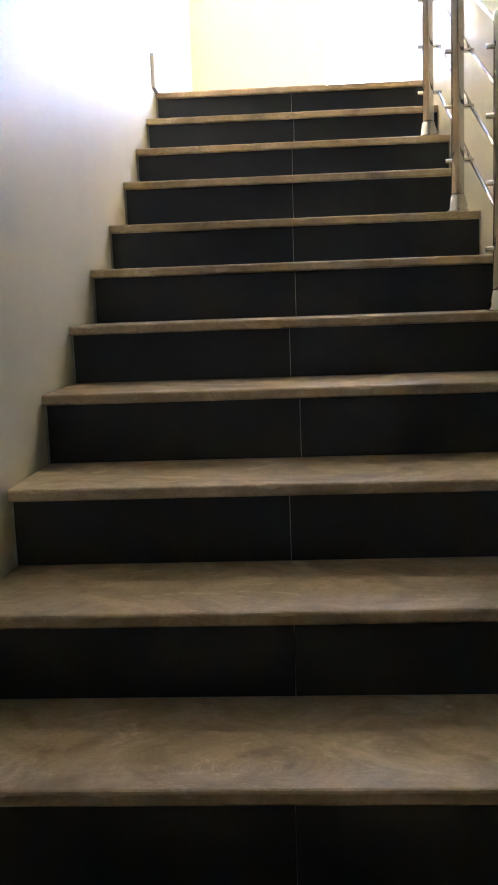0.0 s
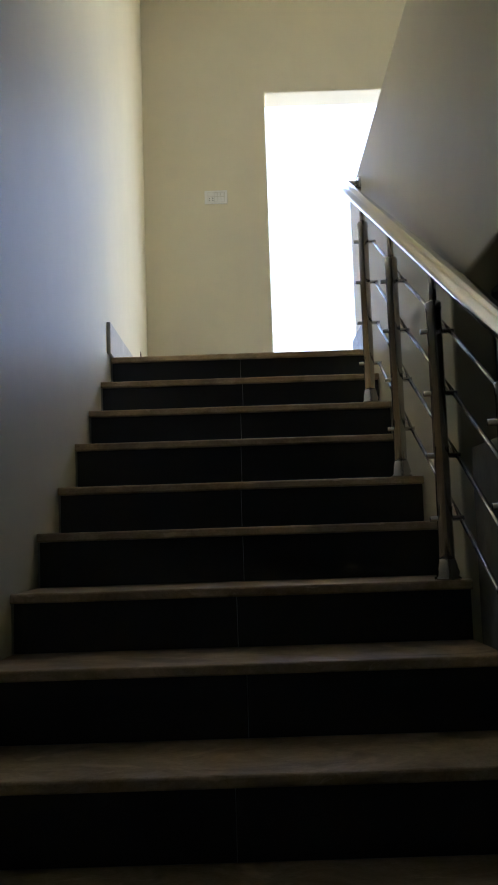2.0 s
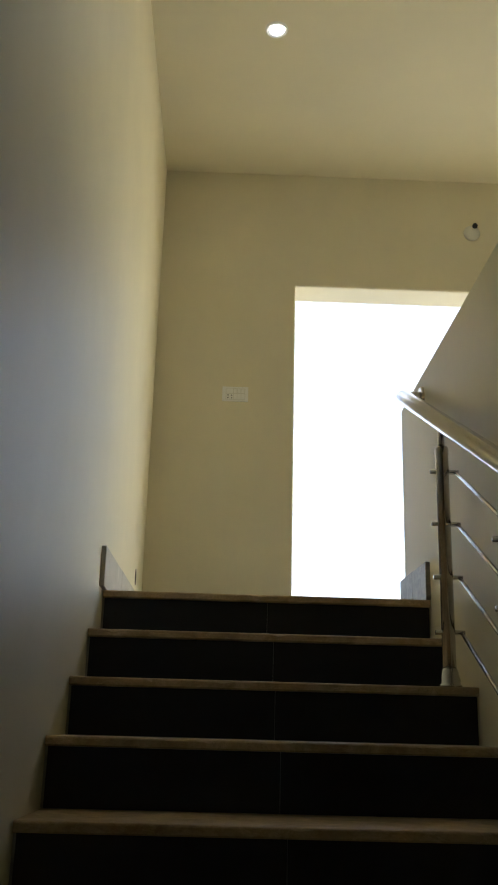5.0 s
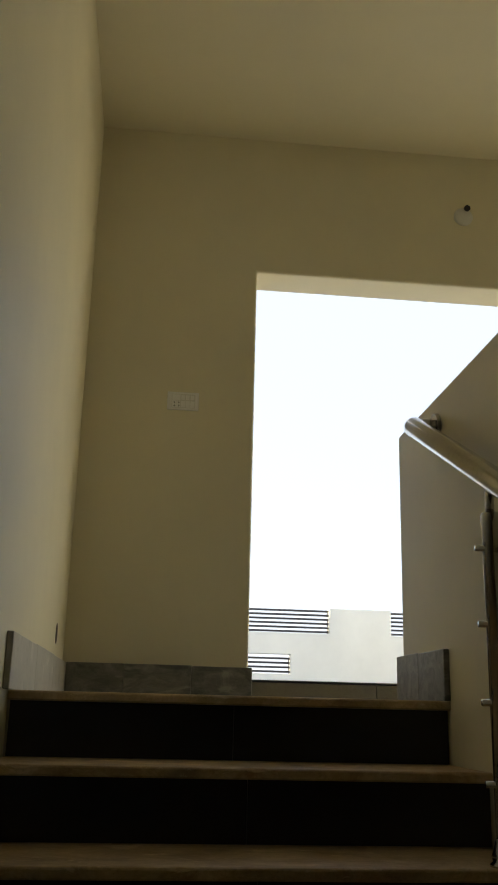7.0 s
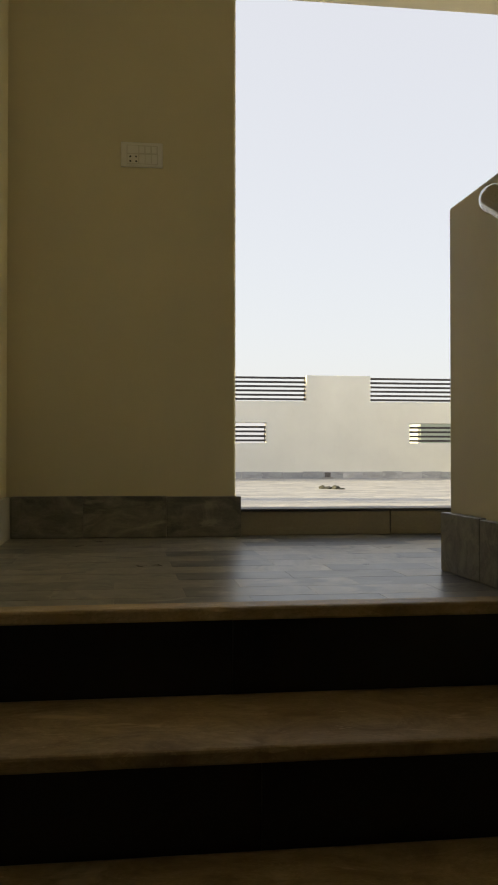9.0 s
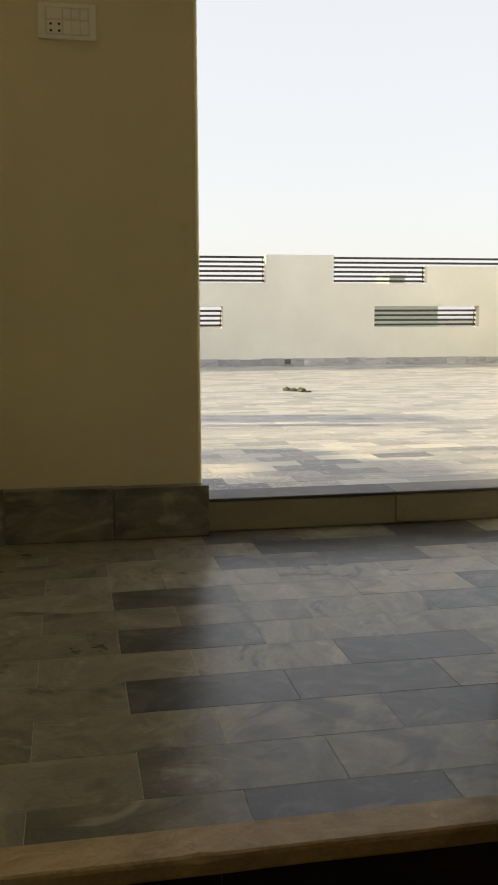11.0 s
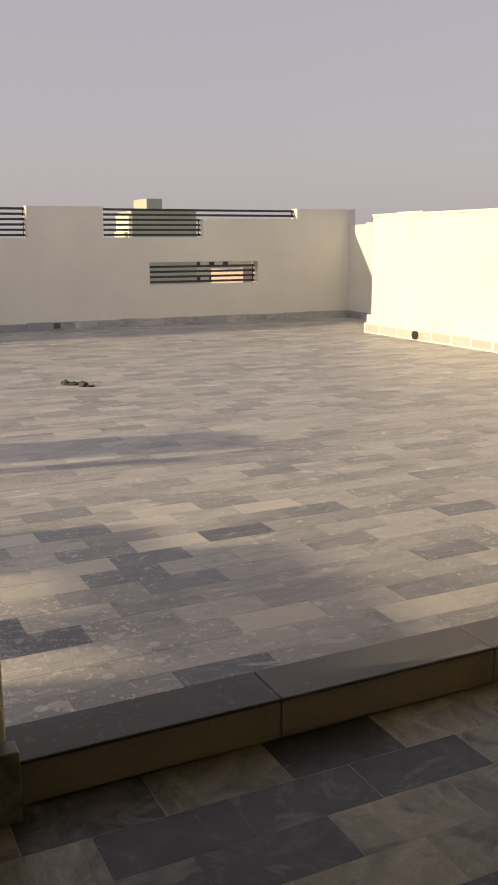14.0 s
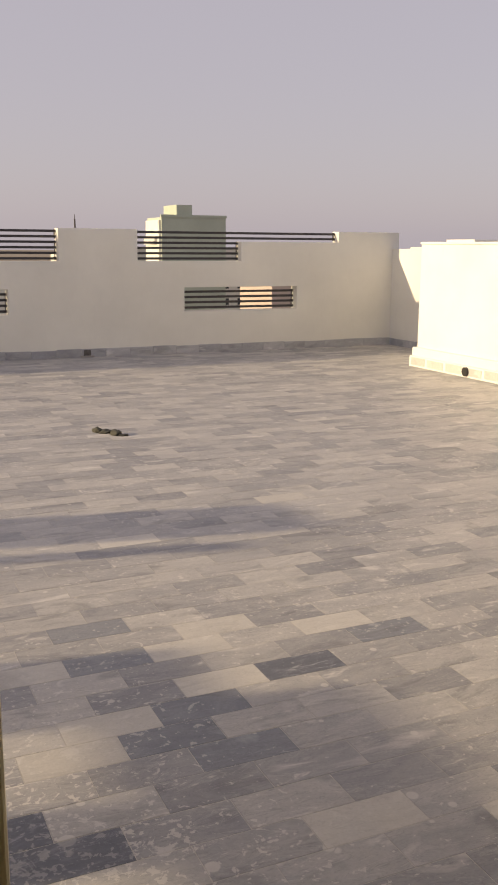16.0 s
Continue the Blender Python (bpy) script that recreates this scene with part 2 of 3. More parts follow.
def granite():
    m, n, l, b = material("black_granite", 0.26, 0, 0.5)
    pos = position(n)
    g = noise_tex(n, l, pos, 25, 3, 0.5)
    film = noise_tex(n, l, scaled(n, l, pos, (1, 2, 2)), 2.0, 3, 0.5)
    col = ramp(n, l, g.outputs["Fac"], [(0.35, (0.0135, 0.0145, 0.016)), (0.7, (0.0155, 0.0165, 0.0185))])
    l.new(col, b.inputs["Base Color"])
    r = n.new("ShaderNodeMapRange")
    r.inputs["To Min"].default_value, r.inputs["To Max"].default_value = 0.30, 0.36
    l.new(film.outputs["Fac"], r.inputs["Value"])
    l.new(r.outputs["Result"], b.inputs["Roughness"])
    return m


def metal(name, c, rough, grain=(1, 1, 1), dirt=0.25):
    m, n, l, b = material(name, rough, 1.0)
    pos = position(n)
    g = noise_tex(n, l, scaled(n, l, pos, grain), 60, 4, 0.6)
    l.new(ramp(n, l, g.outputs["Fac"], [(0.25, tuple(v * (1 - dirt) for v in c)), (0.7, c)]), b.inputs["Base Color"])
    r = n.new("ShaderNodeMapRange")
    r.inputs["To Min"].default_value, r.inputs["To Max"].default_value = rough * 0.7, rough * 1.5
    l.new(noise_tex(n, l, pos, 9, 4, 0.6).outputs["Fac"], r.inputs["Value"])
    l.new(r.outputs["Result"], b.inputs["Roughness"])
    return m


def plain(name, c, rough, spec=0.5, vary=0.12):
    m, n, l, b = material(name, rough, 0, spec)
    g = noise_tex(n, l, position(n), 35, 4, 0.6)
    l.new(ramp(n, l, g.outputs["Fac"], [(0.3, tuple(v * (1 - vary) for v in c)), (0.7, c)]), b.inputs["Base Color"])
    return m


GRANITE = granite()
STEEL = metal("stainless_steel", (0.58, 0.56, 0.535), 0.15, dirt=0.12)
BAR_PAINT = plain("dark_bar_paint", (0.045, 0.04, 0.045), 0.5, vary=0.4)
WHITE_PLASTIC = plain("white_plastic", (0.78, 0.76, 0.70), 0.35, vary=0.04)
SWITCH_PLASTIC = plain("switch_plastic", (0.97, 0.96, 0.93), 0.25, vary=0.03)
# Black of solid discs that stand in for the dark inside holes.
DARK = plain("hole_black", (0.02, 0.018, 0.016), 0.6)
MORTAR = plain("white_mortar", (0.62, 0.59, 0.52), 0.9, vary=0.25)
GROUT = plain("grey_grout", (0.62, 0.59, 0.53), 0.95, vary=0.3)
CLOTH = plain("dirty_cloth", (0.10, 0.10, 0.08), 0.95, vary=0.6)
# Dark grey that puts the shade inside openings into the colour.
RECESS_DARK = plain("recess_dark", (0.17, 0.16, 0.15), 0.95, vary=0.5)
# Brown black for the dark inside the conduit hole.
HOLE_BROWN = plain("hole_brown", (0.10, 0.07, 0.05), 0.8, vary=0.5)
EARTH = plain("dusty_earth", (0.30, 0.26, 0.20), 0.95, vary=0.25)
GLASS_FAR = plain("far_window", (0.05, 0.06, 0.07), 0.15)

lamp_glow = bpy.data.materials.new("lamp_glow")
lamp_glow.use_nodes = True
lamp_glow.node_tree.nodes["Principled BSDF"].inputs["Emission Color"].default_value = (1.0, 0.95, 0.88, 1)
lamp_glow.node_tree.nodes["Principled BSDF"].inputs["Emission Strength"].default_value = 5.0


# ---- building helpers ----
def empty(name, at, label, category, group="", kind=""):
    e = new(name)
    e.empty_display_size = 0.1
    e.location = at
    return tagged(e, label, category, group, kind)


def mesh_of(name, bm, mat, smooth=False):
    bmesh.ops.recalc_face_normals(bm, faces=bm.faces[:])
    me = bpy.data.meshes.new(name)
    bm.to_mesh(me)
    bm.free()
    for m in (mat if isinstance(mat, (list, tuple)) else [mat]):
        me.materials.append(m)
    if smooth:
        me.polygons.foreach_set("use_smooth", [True] * len(me.polygons))
    return me


def part(name, bm, mat, parent, label="", smooth=False):
    ob = new(name, mesh_of(name, bm, mat, smooth))
    if parent is not None:
        ob.parent = parent
        base = Vector(parent.location)
        if parent.parent is not None:
            base = base + Vector(parent.parent.location)
        ob.location = -base
    return tagged(ob, label)


def thing(name, bm, mat, label, category, group="", kind="", smooth=False):
    return tagged(new(name, mesh_of(name, bm, mat, smooth)), label, category, group, kind)


def box(bm, x0, x1, y0, y1, z0, z1, bevel=0.0, seg=1):
    r = bmesh.ops.create_cube(bm, size=1.0)
    vs = r["verts"]
    bmesh.ops.transform(bm, matrix=Matrix.LocRotScale(((x0 + x1) / 2, (y0 + y1) / 2, (z0 + z1) / 2), None, (x1 - x0, y1 - y0, z1 - z0)), verts=vs)
    if bevel:
        edges = list({e for v in vs for e in v.link_edges})
        bmesh.ops.bevel(bm, geom=edges, offset=bevel, segments=seg, affect='EDGES', profile=0.5)
    return bm


def bx(*a, bevel=0.0, seg=1):
    return box(bmesh.new(), *a, bevel=bevel, seg=seg)


def rod(bm, a, b, r0, r1=None, seg=16, caps=True):
    a, b = Vector(a), Vector(b)
    d = b - a
    m = Matrix.Translation((a + b) / 2) @ d.to_track_quat('Z', 'Y').to_matrix().to_4x4()
    bmesh.ops.create_cone(bm, cap_ends=caps, segments=seg, radius1=r0, radius2=r0 if r1 is None else r1, depth=d.length, matrix=m)
    return bm


def lathe(bm, at, profile, seg=24):
    """Turned shape about the vertical through at: (radius, height) pairs from bottom to top."""
    x, y, z = at
    rings = []
    for r, h in profile:
        rings.append([bm.verts.new((x + r * math.cos(2 * math.pi * i / seg), y + r * math.sin(2 * math.pi * i / seg), z + h)) for i in range(seg)])
    for a, b in zip(rings, rings[1:]):
        for i in range(seg):
            j = (i + 1) % seg
            bm.faces.new((a[i], a[j], b[j], b[i]))
    bm.faces.new(rings[0][::-1])
    bm.faces.new(rings[-1])
    return bm


def tube(bm, pts, r, seg=16):
    """A round tube swept along a line of points."""
    pts = [Vector(p) for p in pts]
    rings = []
    up = Vector((0.3, 0.2, 1)).normalized()
    for i, p in enumerate(pts):
        d = ((pts[i + 1] if i + 1 < len(pts) else p) - (pts[i - 1] if i else p)).normalized()
        s = d.cross(up).normalized()
        t = s.cross(d).normalized()
        rings.append([bm.verts.new(p + r * (math.cos(2 * math.pi * k / seg) * s + math.sin(2 * math.pi * k / seg) * t)) for k in range(seg)])
    for a, b in zip(rings, rings[1:]):
        for k in range(seg):
            j = (k + 1) % seg
            bm.faces.new((a[k], a[j], b[j], b[k]))
    bm.faces.new(rings[0][::-1])
    bm.faces.new(rings[-1])
    return bm


def pierced(plane, us, zs, solid, lo, hi, bevel=0.0, opening_only=False):
    """A wall made of cells: plane 'y' runs along x, plane 'x' runs along y. solid(u, z) tells which cells are filled."""
    bm = bmesh.new()
    nu, nz = len(us) - 1, len(zs) - 1
    full = [[solid((us[i] + us[i + 1]) / 2, (zs[k] + zs[k + 1]) / 2) for k in range(nz)] for i in range(nu)]
    made = {}

    def v(i, k, side):
        if (i, k, side) not in made:
            d = lo if side == 0 else hi
            made[i, k, side] = bm.verts.new((us[i], d, zs[k]) if plane == 'y' else (d, us[i], zs[k]))
        return made[i, k, side]

    def is_full(i, k):
        return 0 <= i < nu and 0 <= k < nz and full[i][k]

    for i in range(nu):
        for k in range(nz):
            if not full[i][k]:
                continue
            for side in (0, 1):
                bm.faces.new((v(i, k, side), v(i + 1, k, side), v(i + 1, k + 1, side), v(i, k + 1, side)))
            for (di, dk, a, b) in ((-1, 0, (i, k), (i, k + 1)), (1, 0, (i + 1, k), (i + 1, k + 1)), (0, -1, (i, k), (i + 1, k)), (0, 1, (i, k + 1), (i + 1, k + 1))):
                if not is_full(i + di, k + dk):
                    bm.faces.new((v(*a, 0), v(*b, 0), v(*b, 1), v(*a, 1)))
    if bevel:
        bmesh.ops.recalc_face_normals(bm, faces=bm.faces[:])
        sharp = [e for e in bm.edges if len(e.link_faces) == 2 and e.calc_face_angle() > 1.0]
        if opening_only:
            k = 0 if plane == 'y' else 1
            rim = {us[0], us[-1]}
            ends = {zs[0], zs[-1]}
            sharp = [e for e in sharp if not any(min(abs(v.co[k] - u) for u in rim) < 1e-5 or min(abs(v.co.z - z) for z in ends) < 1e-5 for v in e.verts)]
        bmesh.ops.bevel(bm, geom=sharp, offset=bevel, segments=3, affect='EDGES', profile=0.5, clamp_overlap=True)
    return bm


# ---- sizes of the place ----
RISE, RUN, WIDE = 0.17, 0.312, 1.243         # stair: rise, going, clear width
BACK, OUT = 1.646, 1.865                     # stairhead wall: inner and outer face
TOP = 2.917                                  # ceiling
# Right jamb is unseen; DOOR_R is set wide to brighten the interior.
DOOR_L, DOOR_R, DOOR_TOP = 0.834, 3.50, 2.134
SILL = 0.095                                 # top of the threshold curb
CURB = 1.792                                 # its outer face
ROOF = -0.010                                # roof tiles
ROOM_R = 3.80                                # far side of the stairhead room
FAR, FAR_T = 11.689, 0.17                     # roof parapet
PAR_TOP = 1.525
WEST = -4.3                                   # inner face of the unseen western wall
EAST = 7.80                                   # inner face of the eastern wall near the corner
STEPS = 14
FOOT = -STEPS * RISE
UNEVEN = {1: -0.004, 2: -0.008, 3: -0.007, 4: -0.018, 5: -0.006, 7: 0.009, 8: 0.005, 9: 0.002, 10: 0.002}
LOW_Y = -6.3


def nose(k):
    return -k * RUN, -k * RISE + UNEVEN.get(k, 0.0)


def setting(name, bm, mat, label, category):
    return thing(name, bm, mat, label, category, kind="structure")


# ---- walls, ceiling and floors of the stair ----
setting("wall_left", bx(-0.25, 0.0, LOW_Y - 0.2, OUT, -4.2, TOP), PLASTER, "cream painted plaster wall beside the stair", "wall")
setting("wall_back", bx(0.0, ROOM_R, LOW_Y - 0.2, LOW_Y, -4.2, TOP), PLASTER, "cream painted plaster wall closing the stairwell", "wall")
# Unseen wall, added to make the room smaller and brighter by bounce.
setting("wall_room_end", bx(WIDE + 0.12, ROOM_R, -1.5, -1.3, -0.012, TOP), PLASTER, "unseen cream plaster wall added to keep daylight in the room", "wall")
setting("wall_right", bx(ROOM_R, ROOM_R + 0.2, LOW_Y - 0.2, OUT, -4.2, TOP), PLASTER, "cream painted plaster wall of the stairhead", "wall")
setting("ceiling", bx(-0.25, ROOM_R + 0.2, LOW_Y - 0.2, OUT + 0.25, TOP, TOP + 0.18), CEILING, "cream painted flat plaster ceiling", "ceiling")
setting("wall_door", pierced('y', [0.0, DOOR_L, DOOR_R, ROOM_R], [-0.3, -0.0205, DOOR_TOP, TOP],
                             lambda u, z: not (DOOR_L < u < DOOR_R and -0.0205 < z < DOOR_TOP), BACK, OUT, bevel=0.011, opening_only=True),
        PLASTER, "cream plaster wall with an open doorway to the roof", "wall")

# half wall between the stair and the stairhead room, with an opening below its beam
HALF_END, HALF_TOP = 0.501, 0.933
setting("half_wall", pierced('x', [LOW_Y, -4.3, -1.79, HALF_END], [-4.2, -0.66, -0.215, HALF_TOP],
                             lambda u, z: not (-4.3 < u < -1.79 and z < -0.215) and not (u < -4.3 and z > -0.215), WIDE, WIDE + 0.12, bevel=0.010),
        PLASTER, "cream plaster half wall beside the stair handrail", "wall")
setting("floor_lower", bx(0.0, ROOM_R, LOW_Y, -STEPS * RUN + 0.02, FOOT - 0.2, FOOT), LANDING_TILE, "grey marble floor at the foot of the stair", "floor")
setting("floor_room", bx(WIDE + 0.12, ROOM_R, LOW_Y, -0.02, -0.215, -0.012), LANDING_TILE, "marble floor slab behind the half wall", "floor")
setting("floor_landing", bx(0.0, ROOM_R, 0.046, BACK, -0.215, -0.0008), GROUT, "grey grout bed under the landing tiles", "floor")

# ---- stair ----
def worn_slab(x0, x1, y0, y1, z0, z1, rng, cuts=46):
    """A stone slab whose front edge is a little uneven, with a few chips."""
    bm = bmesh.new()
    rows = []
    chips = {rng.randrange(2, cuts - 2): rng.uniform(0.002, 0.005) for _ in range(rng.randrange(1, 4))}
    for i in range(cuts + 1):
        x = x0 + (x1 - x0) * i / cuts
        j = rng.uniform(-0.0008, 0.0008) + 0.0012 * noise.noise(Vector((x * 5, y0 * 7, 3)))
        c = chips.get(i, 0.0)
        dz = rng.uniform(-0.0005, 0.0003)
        rows.append([bm.verts.new(p) for p in ((x, y1, z1), (x, y0 + 0.006 + c, z1 + dz * 0.3), (x, y0 + 0.0018 + j + c, z1 - 0.0018 + dz - c * 0.2),
                                               (x, y0 + j, z1 - 0.006 - c), (x, y0 + j, z0 + 0.004), (x, y0 + 0.003 + j, z0), (x, y1, z0))])
    for a, b in zip(rows, rows[1:]):
        for k in range(7):
            bm.faces.new((a[k], a[(k + 1) % 7], b[(k + 1) % 7], b[k]))
    bm.faces.new(rows[0])
    bm.faces.new(rows[-1][::-1])
    return bm


stair = empty("staircase", (0, -2.0, FOOT), "stair with beige marble treads and black granite risers", "staircase", kind="structure")
rng = random.Random(5)
for k in range(0, STEPS):
    y, z = nose(k)
    under = nose(k + 1)[1] if k + 1 < STEPS else FOOT
    if k > 0:
        part("tread", worn_slab(0.003, WIDE - 0.002, y, y + RUN + 0.022, z - 0.026, z, rng), TREAD, stair)
    top = z - 0.026 - 0.001
    mid = 0.62 + rng.uniform(-0.015, 0.015)
    part("riser", bx(0.008, mid - 0.0007, y + 0.022, y + 0.042, under + 0.001, top), GRANITE, stair)
    part("riser", bx(mid + 0.0007, WIDE - 0.004, y + 0.022, y + 0.042, under + 0.001, top), GRANITE, stair)
    part("mortar_joint", bx(0.0, 0.008, y + 0.026, y + 0.045, under, top), MORTAR, stair, "rough white mortar at the riser's end")
    part("step_core", bx(0.0, WIDE, y + 0.042, y + RUN + 0.042, under - 0.05, top - 0.002), MORTAR, stair)
# nosing slab of the landing
part("tread", worn_slab(0.003, WIDE - 0.002, 0.0, 0.0645, -0.026, 0.0, rng), TREAD, stair)
part("tread", bx(WIDE - 0.002, ROOM_R, 0.046, 0.0645, -0.02, 0.0), TREAD, stair)

# ---- sill of the doorway ----
sill = empty("door_sill", (1.5, BACK, 0), "beige marble step with a dark slate top under the doorway", "door sill", kind="structure")
for a, b in ((DOOR_L, 1.431), (1.431, 2.03), (2.03, 2.63), (2.63, DOOR_R)):
    part("sill_face", bx(a + 0.0012, b - 0.0012, BACK + 0.004, BACK + 0.026, 0.0, SILL - 0.0075, bevel=0.0015), SILL_FACE, sill)
for a, b in ((DOOR_L, 1.43), (1.43, 2.02), (2.02, 2.62), (2.62, DOOR_R)):
    part("sill_slab", bx(a + 0.001, b - 0.001, BACK - 0.001, CURB, SILL - 0.006, SILL + 0.003, bevel=0.002), SLATE, sill, "dark grey slate sill slab")
part("sill_bed", bx(DOOR_L, DOOR_R, BACK + 0.026, CURB - 0.004, -0.0205, SILL - 0.007), GROUT, sill)
part("sill_bed", bx(DOOR_L, DOOR_R, CURB - 0.004, OUT - 0.0005, -0.0205, ROOF - 0.0004), GROUT, sill)

# ---- skirting ----
skirt = empty("baseboard", (0.4, BACK, 0), "grey marble skirting slabs along the landing walls", "baseboard", kind="structure")
x = 0.02
for wdt in (0.255, 0.30, 0.28):
    part("skirting_slab", bx(x + 0.0005, min(x + wdt, DOOR_L + 0.014) - 0.0005, BACK - 0.048, BACK + 0.0, 0.0, 0.150 + rng.uniform(-0.003, 0.003), bevel=0.002), SKIRTING, skirt)
    x += wdt
y = -0.10
for wdt in (0.58, 0.58, 0.564):
    part("skirting_slab", bx(0.0, 0.018, y + 0.001, y + wdt - 0.001, 0.0, 0.150 + rng.uniform(-0.003, 0.004), bevel=0.002), SKIRT_PALE, skirt)
    y += wdt
for a, b in ((0.0, 0.26), (0.26, HALF_END + 0.018)):
    part("skirting_slab", bx(WIDE - 0.018, WIDE, a + 0.001, b - 0.001, 0.0, 0.148 + rng.uniform(-0.003, 0.003), bevel=0.002), SKIRTING, skirt)
part("skirting_slab", bx(WIDE, WIDE + 0.14, HALF_END, HALF_END + 0.018, 0.0, 0.147, bevel=0.002), SKIRTING, skirt)

# ---- roof terrace ----
setting("roof_slab", bx(WEST - 0.2, 8.1, OUT, FAR + FAR_T, -0.35, ROOF - 0.0003), GROUT, "grey cement bed of the roof terrace", "roof")
setting("wall_building", bx(WEST - 0.2, 8.1, -7.0, FAR + FAR_T, -11.0, -4.25), OUTSIDE_FAR, "cream painted storeys below the roof", "wall")

MIDX = 3.652


def slots(u, z):
    m = abs(u - MIDX)
    if 0.487 < m < 1.868 and z > 1.140:
        return False
    if 1.86 < m < 3.292 and z > 1.385:
        return False
    if 1.093 < m < 2.675 and 0.520 < z < 0.815:
        return False
    return True


us = sorted([WEST - 0.2, EAST + 0.10] + [MIDX + s * d for s in (-1, 1) for d in (0.487, 1.093, 1.868, 2.675, 3.292)])
parapet = setting("wall_parapet", pierced('y', us, [ROOF - 0.3, 0.520, 0.815, 1.140, 1.385, PAR_TOP], slots, FAR, FAR + FAR_T, bevel=0.006),
                  OUTSIDE, "cream painted parapet wall with barred slots", "wall")


def bars(x0, x1, z0, pitch, count, h=0.029):
    for i in range(count):
        z = z0 + i * pitch
        part("bar", bx(x0 - 0.01, x1 + 0.01, FAR + 0.10, FAR + 0.13, z, z + h, bevel=0.002), BAR_PAINT, parapet, "dark painted flat steel bar")
    for x in (x0 + 0.006, x1 - 0.018):
        part("end_strap", bx(x, x + 0.012, FAR + 0.131, FAR + 0.143, z0 - 0.008, z0 + (count - 1) * pitch + h + 0.005, bevel=0.001), BAR_PAINT, parapet, "dark painted upright end strap")


for s in (-1, 1):
    a, b = sorted((MIDX + s * 0.487, MIDX + s * 1.868))
    bars(a, b, 1.157, 0.064, 4)
    a, b = sorted((MIDX + s * 0.487, MIDX + s * 3.292))
    bars(a, b, 1.157 + 4 * 0.064, 0.064, 2)
    a, b = sorted((MIDX + s * 1.093, MIDX + s * 2.675))
    bars(a, b, 0.541, 0.0665, 4)

# side walls of the terrace
SIDE = 6.78
SIDE_END = 9.50
setting("wall_side_far", bx(EAST, EAST + 0.10, SIDE_END, FAR, -0.3, 1.305), OUTSIDE, "cream painted terrace side wall near the corner", "wall")
setting("wall_side", bx(SIDE, 8.08, OUT - 3, SIDE_END, -0.3, 1.36), OUTSIDE, "sunlit cream painted terrace side wall", "wall")
coping = empty("wall_coping", (SIDE, 6, 1.36), "thin cream plaster coping on the terrace side wall", "coping", kind="structure")
part("coping_strip", bx(SIDE - 0.012, SIDE + 0.25, OUT - 3, SIDE_END + 0.01, 1.36, 1.387, bevel=0.004), OUTSIDE, coping)
part("coping_block", bx(SIDE + 0.3, SIDE + 0.7, 8.95, 9.46, 1.36, 1.415, bevel=0.004), OUTSIDE, coping)
part("coping_block", bx(EAST - 0.005, EAST + 0.09, 10.2, 11.25, 1.305, 1.330, bevel=0.004), OUTSIDE, coping)
part("plinth", bx(SIDE - 0.045, SIDE - 0.0, OUT - 3, SIDE_END + 0.04, ROOF - 0.02, 0.21, bevel=0.008), OUTSIDE, coping)
# unseen west wall shaping the terrace shadows: low wall, pierced raised part, tall pier


def west_solid(u, z):
    if z < 1.10:
        return True
    if u < 4.16:
        return z < 1.575 and not (z < 1.40 and (3.22 < u < 3.44 or 3.68 < u < 4.10))
    if u < 4.54:
        return z < 1.47
    return 5.80 < u < 6.25


setting("wall_west", pierced('x', [OUT - 0.2, 3.22, 3.44, 3.68, 4.10, 4.16, 4.54, 5.80, 6.25, FAR], [-0.3, 1.10, 1.40, 1.47, 1.575, 1.745], west_solid, WEST - 0.2, WEST, bevel=0.006),
        OUTSIDE, "unseen cream wall with a pierced raised part, added to cast shadows", "wall")
# Unseen pipe, added to cast the thin shadow stripe on the tiles.
stripe_caster = empty("shadow_pipe", (WEST + 0.06, 5.585, ROOF), "unseen grey pipe added to cast a thin shadow on the terrace", "pipe")
part("pipe_run", rod(bmesh.new(), (WEST + 0.06, 5.585, ROOF), (WEST + 0.06, 5.585, 1.56), 0.055, seg=20), WHITE_PLASTIC, stripe_caster, smooth=True)
part("pipe_cap", lathe(bmesh.new(), (WEST + 0.06, 5.585, 1.56), [(0.062, 0.0), (0.064, 0.03), (0.03, 0.055), (0.008, 0.06)]), WHITE_PLASTIC, stripe_caster)
setting("stairhead_front", bx(WEST, -0.25, OUT - 0.2, OUT, -0.3, 1.2), OUTSIDE, "cream painted low wall beside the stairhead", "wall")
setting("stairhead_side", bx(ROOM_R + 0.2, SIDE, OUT - 0.2, OUT, -0.3, 1.2), OUTSIDE, "cream painted low wall beside the stairhead", "wall")

# ---- land beyond ----
setting("ground", bx(-2500, 2500, -2500, 2500, -11.3, -11.0), EARTH, "dusty flat ground far below the roof", "ground")

# ---- railing ----
RAIL_X = 1.152


def rail_z(y):
    return 0.815 + 0.520 * y


def rail_x(y):
    return RAIL_X - 0.017 * y


def post_mesh():
    bm = bmesh.new()
    lathe(bm, (0, 0, 0), [(0.021, 0.0), (0.021, 0.742), (0.0225, 0.744), (0.0225, 0.764), (0.019, 0.770), (0.010, 0.772)])
    return bm


def cover_mesh():
    bm = bmesh.new()
    return lathe(bm, (0, 0, 0), [(0.036, 0.0), (0.037, 0.005), (0.030, 0.010), (0.033, 0.020), (0.029, 0.030), (0.0245, 0.050), (0.0218, 0.056)])


